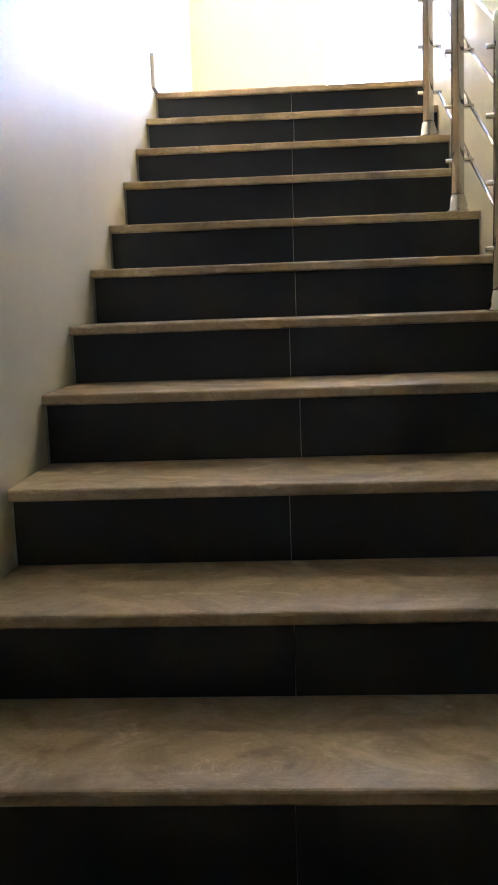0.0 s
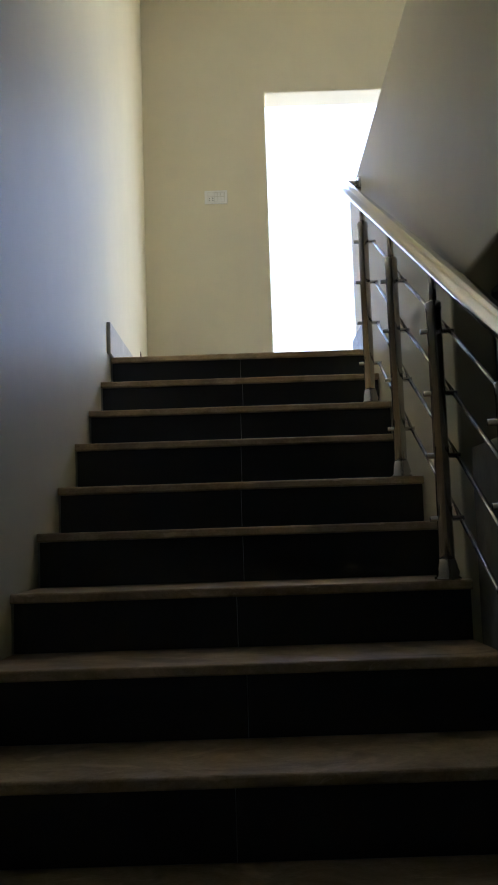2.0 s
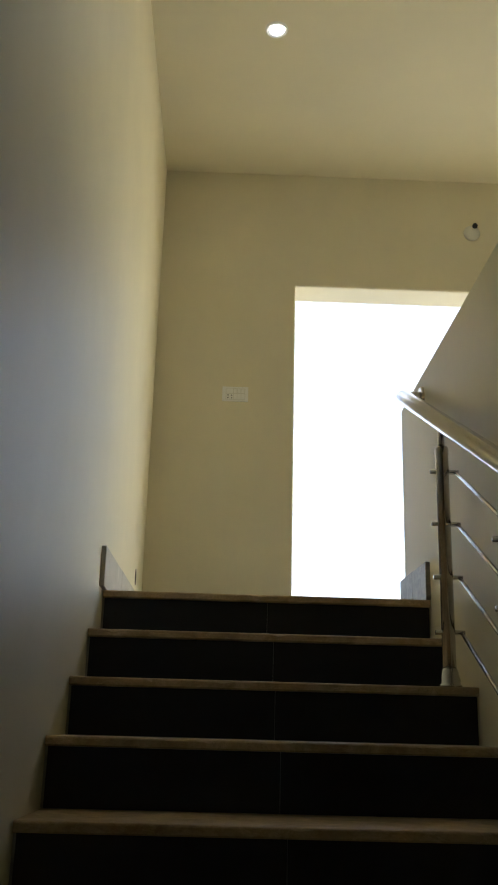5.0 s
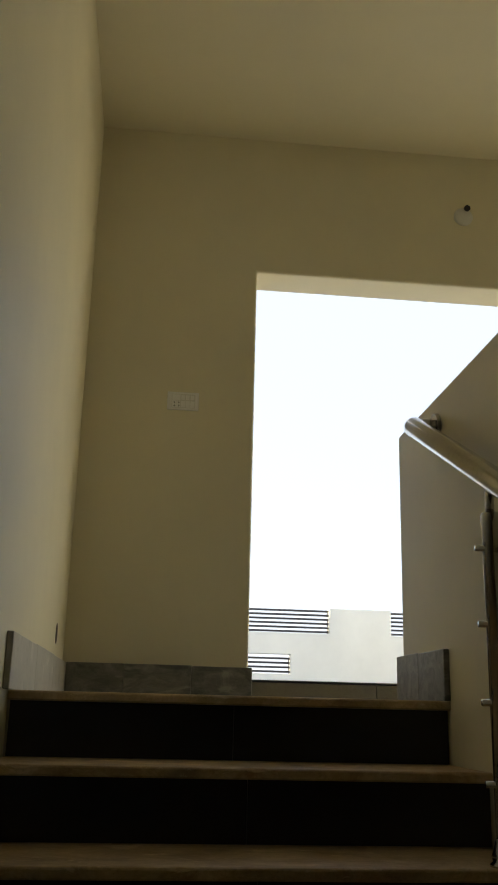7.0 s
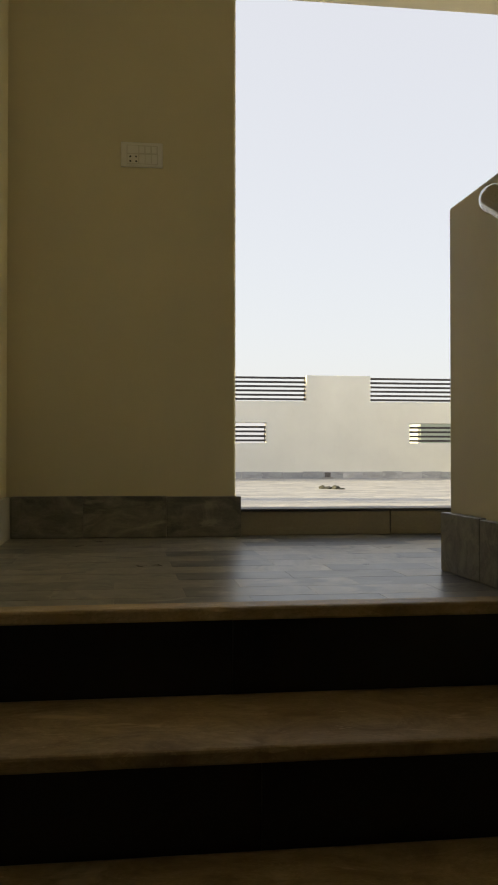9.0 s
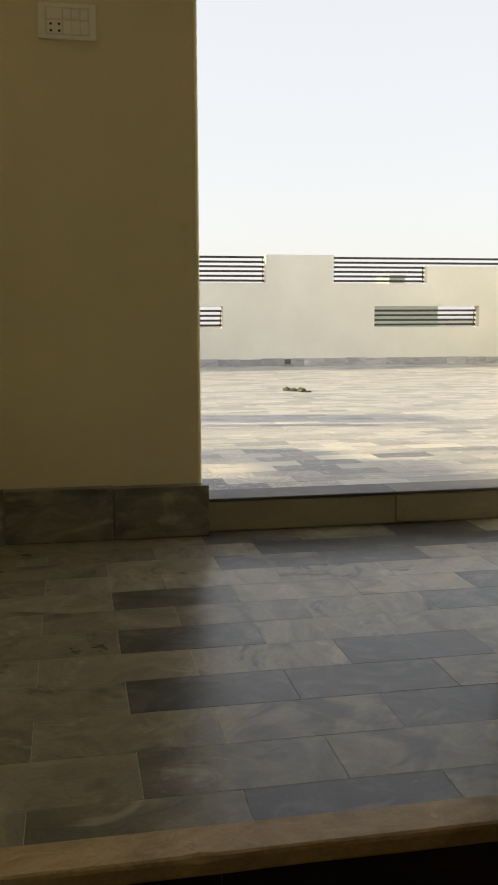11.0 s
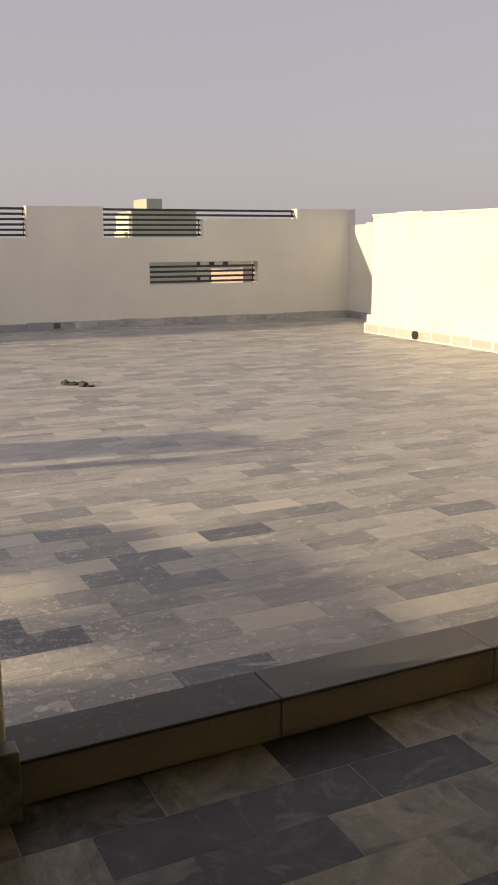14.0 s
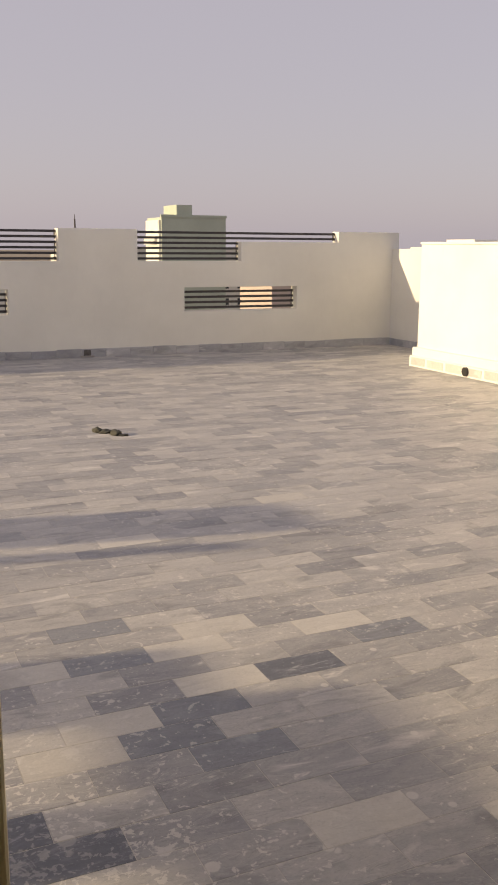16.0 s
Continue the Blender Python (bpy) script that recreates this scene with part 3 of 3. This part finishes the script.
railing = empty("stair_railing", (RAIL_X, -2.0, nose(6)[1]), "brushed stainless steel stair railing on the treads beside the half wall", "railing")
pts = [(rail_x(y) + 0.005, y, rail_z(y)) for y in np.linspace(-4.15, -0.005, 12)]
for i in range(1, 9):
    a = radians(90 * i / 8)
    pts.append((RAIL_X + 0.005 + 0.045 * (1 - math.cos(a)), -0.005 + 0.05 * math.sin(a), rail_z(-0.005) + 0.012 * math.sin(a)))
pts.append((WIDE - 0.004, 0.045, rail_z(-0.005) + 0.012))
part("handrail", tube(bmesh.new(), pts, 0.031, 24), STEEL, railing, smooth=True)
flange = rod(bmesh.new(), (WIDE - 0.012, 0.045, rail_z(-0.005) + 0.012), (WIDE - 0.001, 0.045, rail_z(-0.005) + 0.012), 0.048, 0.052, 24)
part("wall_flange", flange, STEEL, railing)
post_y = {}
for k in range(2, STEPS, 2):
    y, z = nose(k)
    y += 0.035
    post_y[k] = (y, z)
    post = part("post", post_mesh(), STEEL, railing, smooth=True)
    post.location = (rail_x(y) - RAIL_X, y + 2.0, z - nose(6)[1])
    cover = new("base_cover", mesh_of("base_cover", cover_mesh(), STEEL, True))
    cover.parent = post
    top_rod = new("top_rod", mesh_of("top_rod", rod(bmesh.new(), (0, 0, 0.765), (0, 0, rail_z(y) - z - 0.022), 0.0105), STEEL, True))
    top_rod.parent = post
    for h in (0.165, 0.337, 0.510, 0.685):
        pin = new("bar_pin", mesh_of("bar_pin", rod(bmesh.new(), (-0.040, 0, h), (0.052, 0, h), 0.0075, seg=12), STEEL, True))
        pin.parent = post
ks = sorted(post_y)
for a, b in zip(ks, ks[1:]):
    for h in (0.165, 0.337, 0.510, 0.685):
        part("rail_bar", rod(bmesh.new(), (rail_x(post_y[a][0]) + 0.043, post_y[a][0], post_y[a][1] + h), (rail_x(post_y[b][0]) + 0.043, post_y[b][0], post_y[b][1] + h), 0.0062, seg=12),
             STEEL, railing, smooth=True)

# ---- recessed ceiling lamp ----
LX, LY = 0.628, 0.360
downlight = empty("ceiling_downlight", (LX, LY, TOP), "lit round white recessed ceiling lamp", "ceiling lamp")
part("trim_ring", lathe(bmesh.new(), (LX, LY, TOP), [(0.042, -0.004), (0.050, -0.008), (0.056, -0.004), (0.058, 0.0)], 32), WHITE_PLASTIC, downlight)
part("diffuser", lathe(bmesh.new(), (LX, LY, TOP), [(0.034, -0.0055), (0.036, -0.004), (0.036, 0.0)], 32), lamp_glow, downlight, "glowing round diffuser")
# ---- switch board ----
SX0, SX1, SZ0, SZ1 = 0.406, 0.560, 1.362, 1.454
board = empty("switch_board", ((SX0 + SX1) / 2, BACK, SZ0), "white plastic switch board with a socket and three switches", "switch")
part("plate", bx(SX0, SX1, BACK - 0.011, BACK - 0.0005, SZ0, SZ1, bevel=0.003, seg=2), SWITCH_PLASTIC, board)
part("inner_frame", bx(SX0 + 0.021, SX1 - 0.018, BACK - 0.0135, BACK - 0.010, SZ0 + 0.010, SZ1 - 0.012, bevel=0.001), WHITE_PLASTIC, board)
socket = part("socket", bx(SX0 + 0.024, SX0 + 0.064, BACK - 0.0150, BACK - 0.013, SZ0 + 0.012, SZ0 + 0.046, bevel=0.001), SWITCH_PLASTIC, board)
# Pin holes are black discs, coloured like their dark insides.
for px in (0.0345, 0.056):
    for pz in (0.0195, 0.0365):
        part("pin_hole", rod(bmesh.new(), (SX0 + px, BACK - 0.0155, SZ0 + pz), (SX0 + px, BACK - 0.0140, SZ0 + pz), 0.0034, seg=12), DARK, socket)
part("blank_module", bx(SX0 + 0.024, SX0 + 0.064, BACK - 0.0146, BACK - 0.013, SZ0 + 0.049, SZ1 - 0.014, bevel=0.001), SWITCH_PLASTIC, board)
for i in range(3):
    a = SX0 + 0.0675 + i * 0.0225
    rocker = bx(a, a + 0.0185, BACK - 0.0175, BACK - 0.013, SZ0 + 0.050, SZ1 - 0.016, bevel=0.001)
    for v in rocker.verts:
        if v.co.z > SZ0 + 0.06 and v.co.y < BACK - 0.015:
            v.co.y += 0.0025
    part("rocker_switch", rocker, SWITCH_PLASTIC, board)
    part("blank_module", bx(a, a + 0.0205, BACK - 0.0146, BACK - 0.013, SZ0 + 0.012, SZ0 + 0.046, bevel=0.001), SWITCH_PLASTIC, board)

# ---- round junction cover above the doorway ----
JX, JZ = 1.944, 2.546
rose = empty("junction_cover", (JX, BACK, JZ), "round white junction cover with a bare wire hole", "wall fitting")
disc = lathe(bmesh.new(), (0, 0, 0), [(0.052, 0.0), (0.052, 0.006), (0.046, 0.013), (0.020, 0.017), (0.004, 0.018)], 28)
bmesh.ops.transform(disc, matrix=Matrix.Translation((JX, BACK, JZ)) @ Matrix.Rotation(radians(90), 4, 'X'), verts=disc.verts[:])
part("cover_disc", disc, WHITE_PLASTIC, rose, smooth=True)
part("wire_hole", rod(bmesh.new(), (JX + 0.018, BACK - 0.026, JZ + 0.045), (JX + 0.018, BACK - 0.0005, JZ + 0.045), 0.0165, seg=20), DARK, rose, "black plug standing for the open conduit end")

# ---- conduit hole in the plaster: a raised disc coloured like its dark inside ----
slit = bmesh.new()
lathe(slit, (0, 0, 0), [(0.017, 0.0), (0.016, 0.0022), (0.010, 0.0026)], 20)
bmesh.ops.transform(slit, matrix=Matrix.Translation((-0.0005, 1.25, 0.246)) @ Matrix.Rotation(radians(90), 4, 'Y') @ Matrix.Diagonal((2.5, 1.9, 1, 1)), verts=slit.verts[:])
thing("conduit_hole", slit, HOLE_BROWN, "dark oval disc standing for a conduit hole low in the plaster wall", "conduit")

# ---- skirting and fittings of the terrace ----
far_skirt = empty("terrace_skirting", (3, FAR, ROOF), "grey marble skirting slabs along the parapet", "baseboard", kind="structure")
rng = random.Random(23)
x = -3.0
while x < EAST - 0.02:
    w = min(0.305, EAST - x)
    part("skirting_slab", bx(x + 0.0015, x + w - 0.0015, FAR - 0.016, FAR - 0.0005, ROOF - 0.002, 0.089 + rng.uniform(-0.008, 0.008), bevel=0.002), FAR_SKIRTING, far_skirt)
    x += 0.305
y = SIDE_END
while y < FAR - 0.03:
    w = min(0.305, FAR - 0.02 - y)
    part("skirting_slab", bx(EAST - 0.016, EAST - 0.0005, y + 0.0015, y + w - 0.0015, ROOF - 0.002, 0.088 + rng.uniform(-0.006, 0.006), bevel=0.002), FAR_SKIRTING, far_skirt)
    y += 0.305

stone_band = empty("plinth_stones", (SIDE - 0.05, 6, ROOF), "pale stone slabs set in white mortar along the plinth", "baseboard", kind="structure")
part("mortar_band", bx(SIDE - 0.072, SIDE - 0.040, OUT + 0.01, SIDE_END + 0.05, ROOF - 0.002, 0.112, bevel=0.006), OUTSIDE, stone_band)
y = SIDE_END + 0.01
while y > 2.6:
    w = 0.29 + rng.uniform(-0.02, 0.02)
    part("skirting_slab", bx(SIDE - 0.077, SIDE - 0.068, y - w, y, 0.012 + rng.uniform(-0.004, 0.004), 0.098 + rng.uniform(-0.008, 0.006), bevel=0.003), PLINTH_STONE, stone_band)
    y -= w + 0.045

drain = empty("drain_pipe", (SIDE - 0.08, 8.48, 0.015), "short dark round drain pipe end in the plinth", "pipe")
ring = bmesh.new()
rod(ring, (SIDE - 0.098, 8.48, 0.052), (SIDE - 0.07, 8.48, 0.052), 0.048, seg=28)
part("pipe_end", ring, BAR_PAINT, drain)
part("pipe_bore", rod(bmesh.new(), (SIDE - 0.1005, 8.48, 0.052), (SIDE - 0.097, 8.48, 0.052), 0.040, seg=28), DARK, drain, "black disc standing for the hollow of the pipe")

outlet = empty("rain_outlet", (3.47, FAR, ROOF), "broken cement rain outlet in the parapet skirting", "rain outlet")
part("outlet_lip", bx(3.39, 3.555, FAR - 0.050, FAR - 0.016, ROOF - 0.002, ROOF + 0.020, bevel=0.004), ROUGH_MORTAR, outlet)
# No hole is cut; the plate's colour gives the dark inside.
part("outlet_hole", bx(3.43, 3.52, FAR - 0.020, FAR - 0.015, ROOF + 0.020, 0.080, bevel=0.003), RECESS_DARK, outlet, "dark grey plate standing for the shaded outlet opening")


def crumple(at, size, seed):
    bm = bmesh.new()
    bmesh.ops.create_icosphere(bm, subdivisions=3, radius=1.0)
    for v in bm.verts:
        n = noise.noise(v.co * 1.7 + Vector((seed, 0, 0))) * 0.45 + noise.noise(v.co * 4.3 + Vector((0, seed, 0))) * 0.28
        v.co *= 1 + n
        v.co = Vector((v.co.x * size[0], v.co.y * size[1], max(v.co.z, -0.35) * size[2]))
    low = min(v.co.z for v in bm.verts)
    for v in bm.verts:
        v.co += Vector((at[0], at[1], at[2] - low))
    return bm


rag = empty("crumpled_rag", (2.43, 7.02, ROOF), "crumpled dirty grey rag on the terrace tiles", "rag")
part("rag_fold", crumple((2.38, 7.10, ROOF), (0.036, 0.046, 0.026), 1.0), CLOTH, rag, smooth=True)
part("rag_fold", crumple((2.43, 7.04, ROOF), (0.050, 0.040, 0.018), 4.0), CLOTH, rag, smooth=True)
part("rag_fold", crumple((2.48, 6.95, ROOF), (0.040, 0.050, 0.030), 9.0), CLOTH, rag, smooth=True)
part("rag_tail", crumple((2.515, 6.89, ROOF), (0.040, 0.020, 0.010), 6.0), CLOTH, rag, smooth=True)

# ---- low wall inside the opening of the half wall ----
# Low wall takes a darker grey than the plaster around it.
setting("low_wall", bx(WIDE + 0.035, WIDE + 0.105, -4.3, -1.79, -4.2, -0.66), ROUGH_MORTAR, "darker grey low wall inside the side opening", "wall")

# Added walls, coloured dark so that the side opening stays dark.
setting("wall_shaft", bx(WIDE + 0.62, WIDE + 0.74, LOW_Y, -1.60, -4.2, -0.216), RECESS_DARK, "dark backing wall added to keep the side opening dark", "wall")
setting("wall_shaft_end", bx(WIDE + 0.12, WIDE + 0.62, -1.79, -1.60, -4.2, -0.216), RECESS_DARK, "dark backing wall added to keep the side opening dark", "wall")

# ---- houses beyond the parapet ----
rng = random.Random(41)


def house(x, y, w, d, top, mat, block=None, cols=4):
    h = empty("house", (x, y, -11), "flat-roofed plastered house far beyond the parapet", "house", "houses beyond the roof")
    part("wall", bx(x, x + w, y, y + d, -11.0, top), mat, h)
    part("roof_parapet", pierced('y', [x - 0.1, x + w + 0.1], [top, top + 0.35], lambda u, z: True, y - 0.1, y + 0.15), mat, h)
    if block:
        a, b, bt, bd = block
        part("roof_room", bx(a, b, y + 0.2, y + bd, top, bt), mat, h)
    floors = max(1, int((top + 11) / 3.2))
    for f in range(max(0, floors - 3), floors):
        z = -11 + f * 3.2 + 1.0
        for c in range(cols):
            wx = x + w * (c + 0.5) / cols
            part("window", bx(wx - 0.55, wx + 0.55, y - 0.04, y + 0.05, z, z + 1.3), GLASS_FAR, h)
    return h


tower = house(41.2, 120.0, 9.2, 6.0, 5.05, GREEN_FAR, (43.4, 45.6, 6.7, 5.5), 0)
tagged(tower, "tall pale green plastered house above the parapet")
# Cream panel puts the brightness of the sunlit side into the colour.
part("side_bay", bx(40.9, 41.19, 120.3, 125.9, -11, 4.7), OUTSIDE, tower, "cream panel over the sunlit side of the house")
for f in range(4):
    for c in range(2):
        wy = 121.4 + c * 2.6
        part("window", bx(41.14, 41.26, wy, wy + 1.1, 2.8 - f * 3.2, 4.4 - f * 3.2), GLASS_FAR, tower)
    part("balcony", bx(40.5, 41.2, 121.0, 125.5, 1.5 - f * 3.2, 2.4 - f * 3.2), OUTSIDE_FAR, tower, "cream balcony front")
for i in range(26):
    x = -50 + i * 7.5 + rng.uniform(-2, 2)
    y = rng.choice((55, 75, 95, 140, 175)) + rng.uniform(-6, 6)
    if abs(x / y - 45 / 120) < 0.09 and y < 130:
        continue
    house(x, y, rng.uniform(7, 13), rng.uniform(8, 12), rng.uniform(-4.0, 1.0) if y < 100 else rng.uniform(-1.0, 1.4), rng.choice((OUTSIDE_FAR, OUTSIDE, BRICK_FAR)), None, 3)
mast = bmesh.new()
rod(mast, (29.6, 120, -11), (29.6, 120, 4.6), 0.16, 0.10, 8)
rod(mast, (29.6, 120, 4.6), (29.6, 120, 5.2), 0.05, 0.03, 8)
thing("antenna_mast", mast, BAR_PAINT, "thin steel antenna mast far beyond the parapet", "mast")

# ---- landing tiles ----
landing = bpy.data.objects["floor_landing"]
tile_meshes = {}


def tile_mesh(w, d, h, mat, key):
    k = (round(w, 4), round(d, 4), key)
    if k not in tile_meshes:
        tile_meshes[k] = mesh_of("tile", box(bmesh.new(), 0, w, 0, d, -h, 0, bevel=0.0005), mat)
    return tile_meshes[k]


rng = random.Random(11)
LT = 0.279                                    # landing tile length
dark_in = {(1, 4), (2, 3), (2, 4), (4, 5), (5, 5), (1, 5), (0, 3), (1, 6), (0, 5), (7, 4), (6, 2), (4, 2), (3, 0)}
pale_in = {(1, 3), (3, 3), (3, 4), (5, 4), (0, 6), (3, 2), (7, 3), (6, 3), (4, 6)}
for row in range(0, 12):
    y1 = 1.494 + 0.135 - row * 0.135
    y0, y1 = max(y1 - 0.135, 0.0645), y1 if row else BACK + 0.003
    if y1 - y0 < 0.02:
        continue
    phase = (0.951 if row % 2 else 1.100) % LT - LT
    for i in range(16):
        a, b = max(phase + i * LT, 0.0), min(phase + (i + 1) * LT, ROOM_R)
        if b - a > 0.03:
            mat, key = LANDING_TILE, "in"
            if (row, i) in dark_in or (row > 7 and rng.random() < 0.25):
                mat, key = LANDING_DARK, "dark"
            elif (row, i) in pale_in:
                mat, key = LANDING_PALE, "pale"
            t = new("tile", tile_mesh(b - a - 0.0005, y1 - y0 - 0.0005, 0.012, mat, key))
            t.parent = landing
            t.location = (a, y0, -0.0003 + rng.uniform(-0.0004, 0.0))

# ---- roof tiles: the nearest as pieces, the rest in one mesh ----
roof = bpy.data.objects["roof_slab"]
verts, faces, near = [], [], 0
TW, TD = 0.279, 0.1335
row0 = -5
rows_out = int((FAR - 2.348) / TD) + 2
dark_out = {(0, 0), (-3, 1), (5, 3), (1, -1)}
# Tiles that take the bluish grey tone.
bluish_out = {(7, 1), (9, 1), (4, 2), (3, 1), (2, 2), (4, 7), (1, 5), (6, 5), (-1, 4)}
pale_out = {(8, 3), (7, 2), (5, 2), (7, 4), (3, 0), (-1, 2), (16, 3), (19, 6), (7, 0), (-2, 4), (4, 1)}
for row in range(row0, rows_out):
    y0 = max(2.348 + row * TD, CURB + 0.001)
    y1 = min(2.348 + (row + 1) * TD, FAR)
    if y1 - y0 < 0.02:
        continue
    phase = 1.207 if row % 2 == 0 else 1.337
    wander = 0.004 * math.sin(row * 0.7) - 0.009 * min(max(row, 0), 6) + (0.0 if row < 12 else rng.uniform(-0.03, 0.03))
    for i in range(-21, 26):
        a = max(phase + (i - 1) * TW + wander, WEST)
        b = phase + i * TW + wander
        if y0 < OUT:
            a, b = max(a, DOOR_L), min(b, DOOR_R)
        else:
            b = min(b, EAST)
        if y0 < SIDE_END:
            b = min(b, SIDE)
        if b - a < 0.02:
            continue
        z = ROOF + rng.uniform(0.0001, 0.0007)
        if 0.6 < a < 3.4 and near < 300 and row < 22:
            near += 1
            mat, key = TILE, "out"
            if (row, i) in dark_out:
                mat, key = TILE_DARK, "darkout"
            elif (row, i) in bluish_out:
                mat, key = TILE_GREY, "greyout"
            elif (row, i) in pale_out:
                mat, key = TILE_PALE, "paleout"
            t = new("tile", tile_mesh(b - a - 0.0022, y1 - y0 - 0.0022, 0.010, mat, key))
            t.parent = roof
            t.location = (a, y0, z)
        else:
            g, k = 0.0011, len(verts)
            tx, ty = rng.uniform(-0.0003, 0.0003), rng.uniform(-0.0003, 0.0003)
            X0, X1, Y0, Y1 = a + g, b - g, y0 + g, y1 - g
            verts += [(X0, Y0, ROOF - 0.010), (X1, Y0, ROOF - 0.010), (X1, Y1, ROOF - 0.010), (X0, Y1, ROOF - 0.010),
                      (X0, Y0, z - tx), (X1, Y0, z + tx), (X1, Y1, z + ty), (X0, Y1, z - ty)]
            faces += [(k + 4, k + 5, k + 6, k + 7), (k, k + 1, k + 5, k + 4), (k + 1, k + 2, k + 6, k + 5), (k + 2, k + 3, k + 7, k + 6), (k + 3, k, k + 4, k + 7)]
me = bpy.data.meshes.new("tiling")
me.from_pydata(verts, [], faces)
me.materials.append(TILE_REST)
rest = new("tiling", me)
rest.parent = roof
tagged(rest, "grey and beige marble paving tiles", kind="stuff")
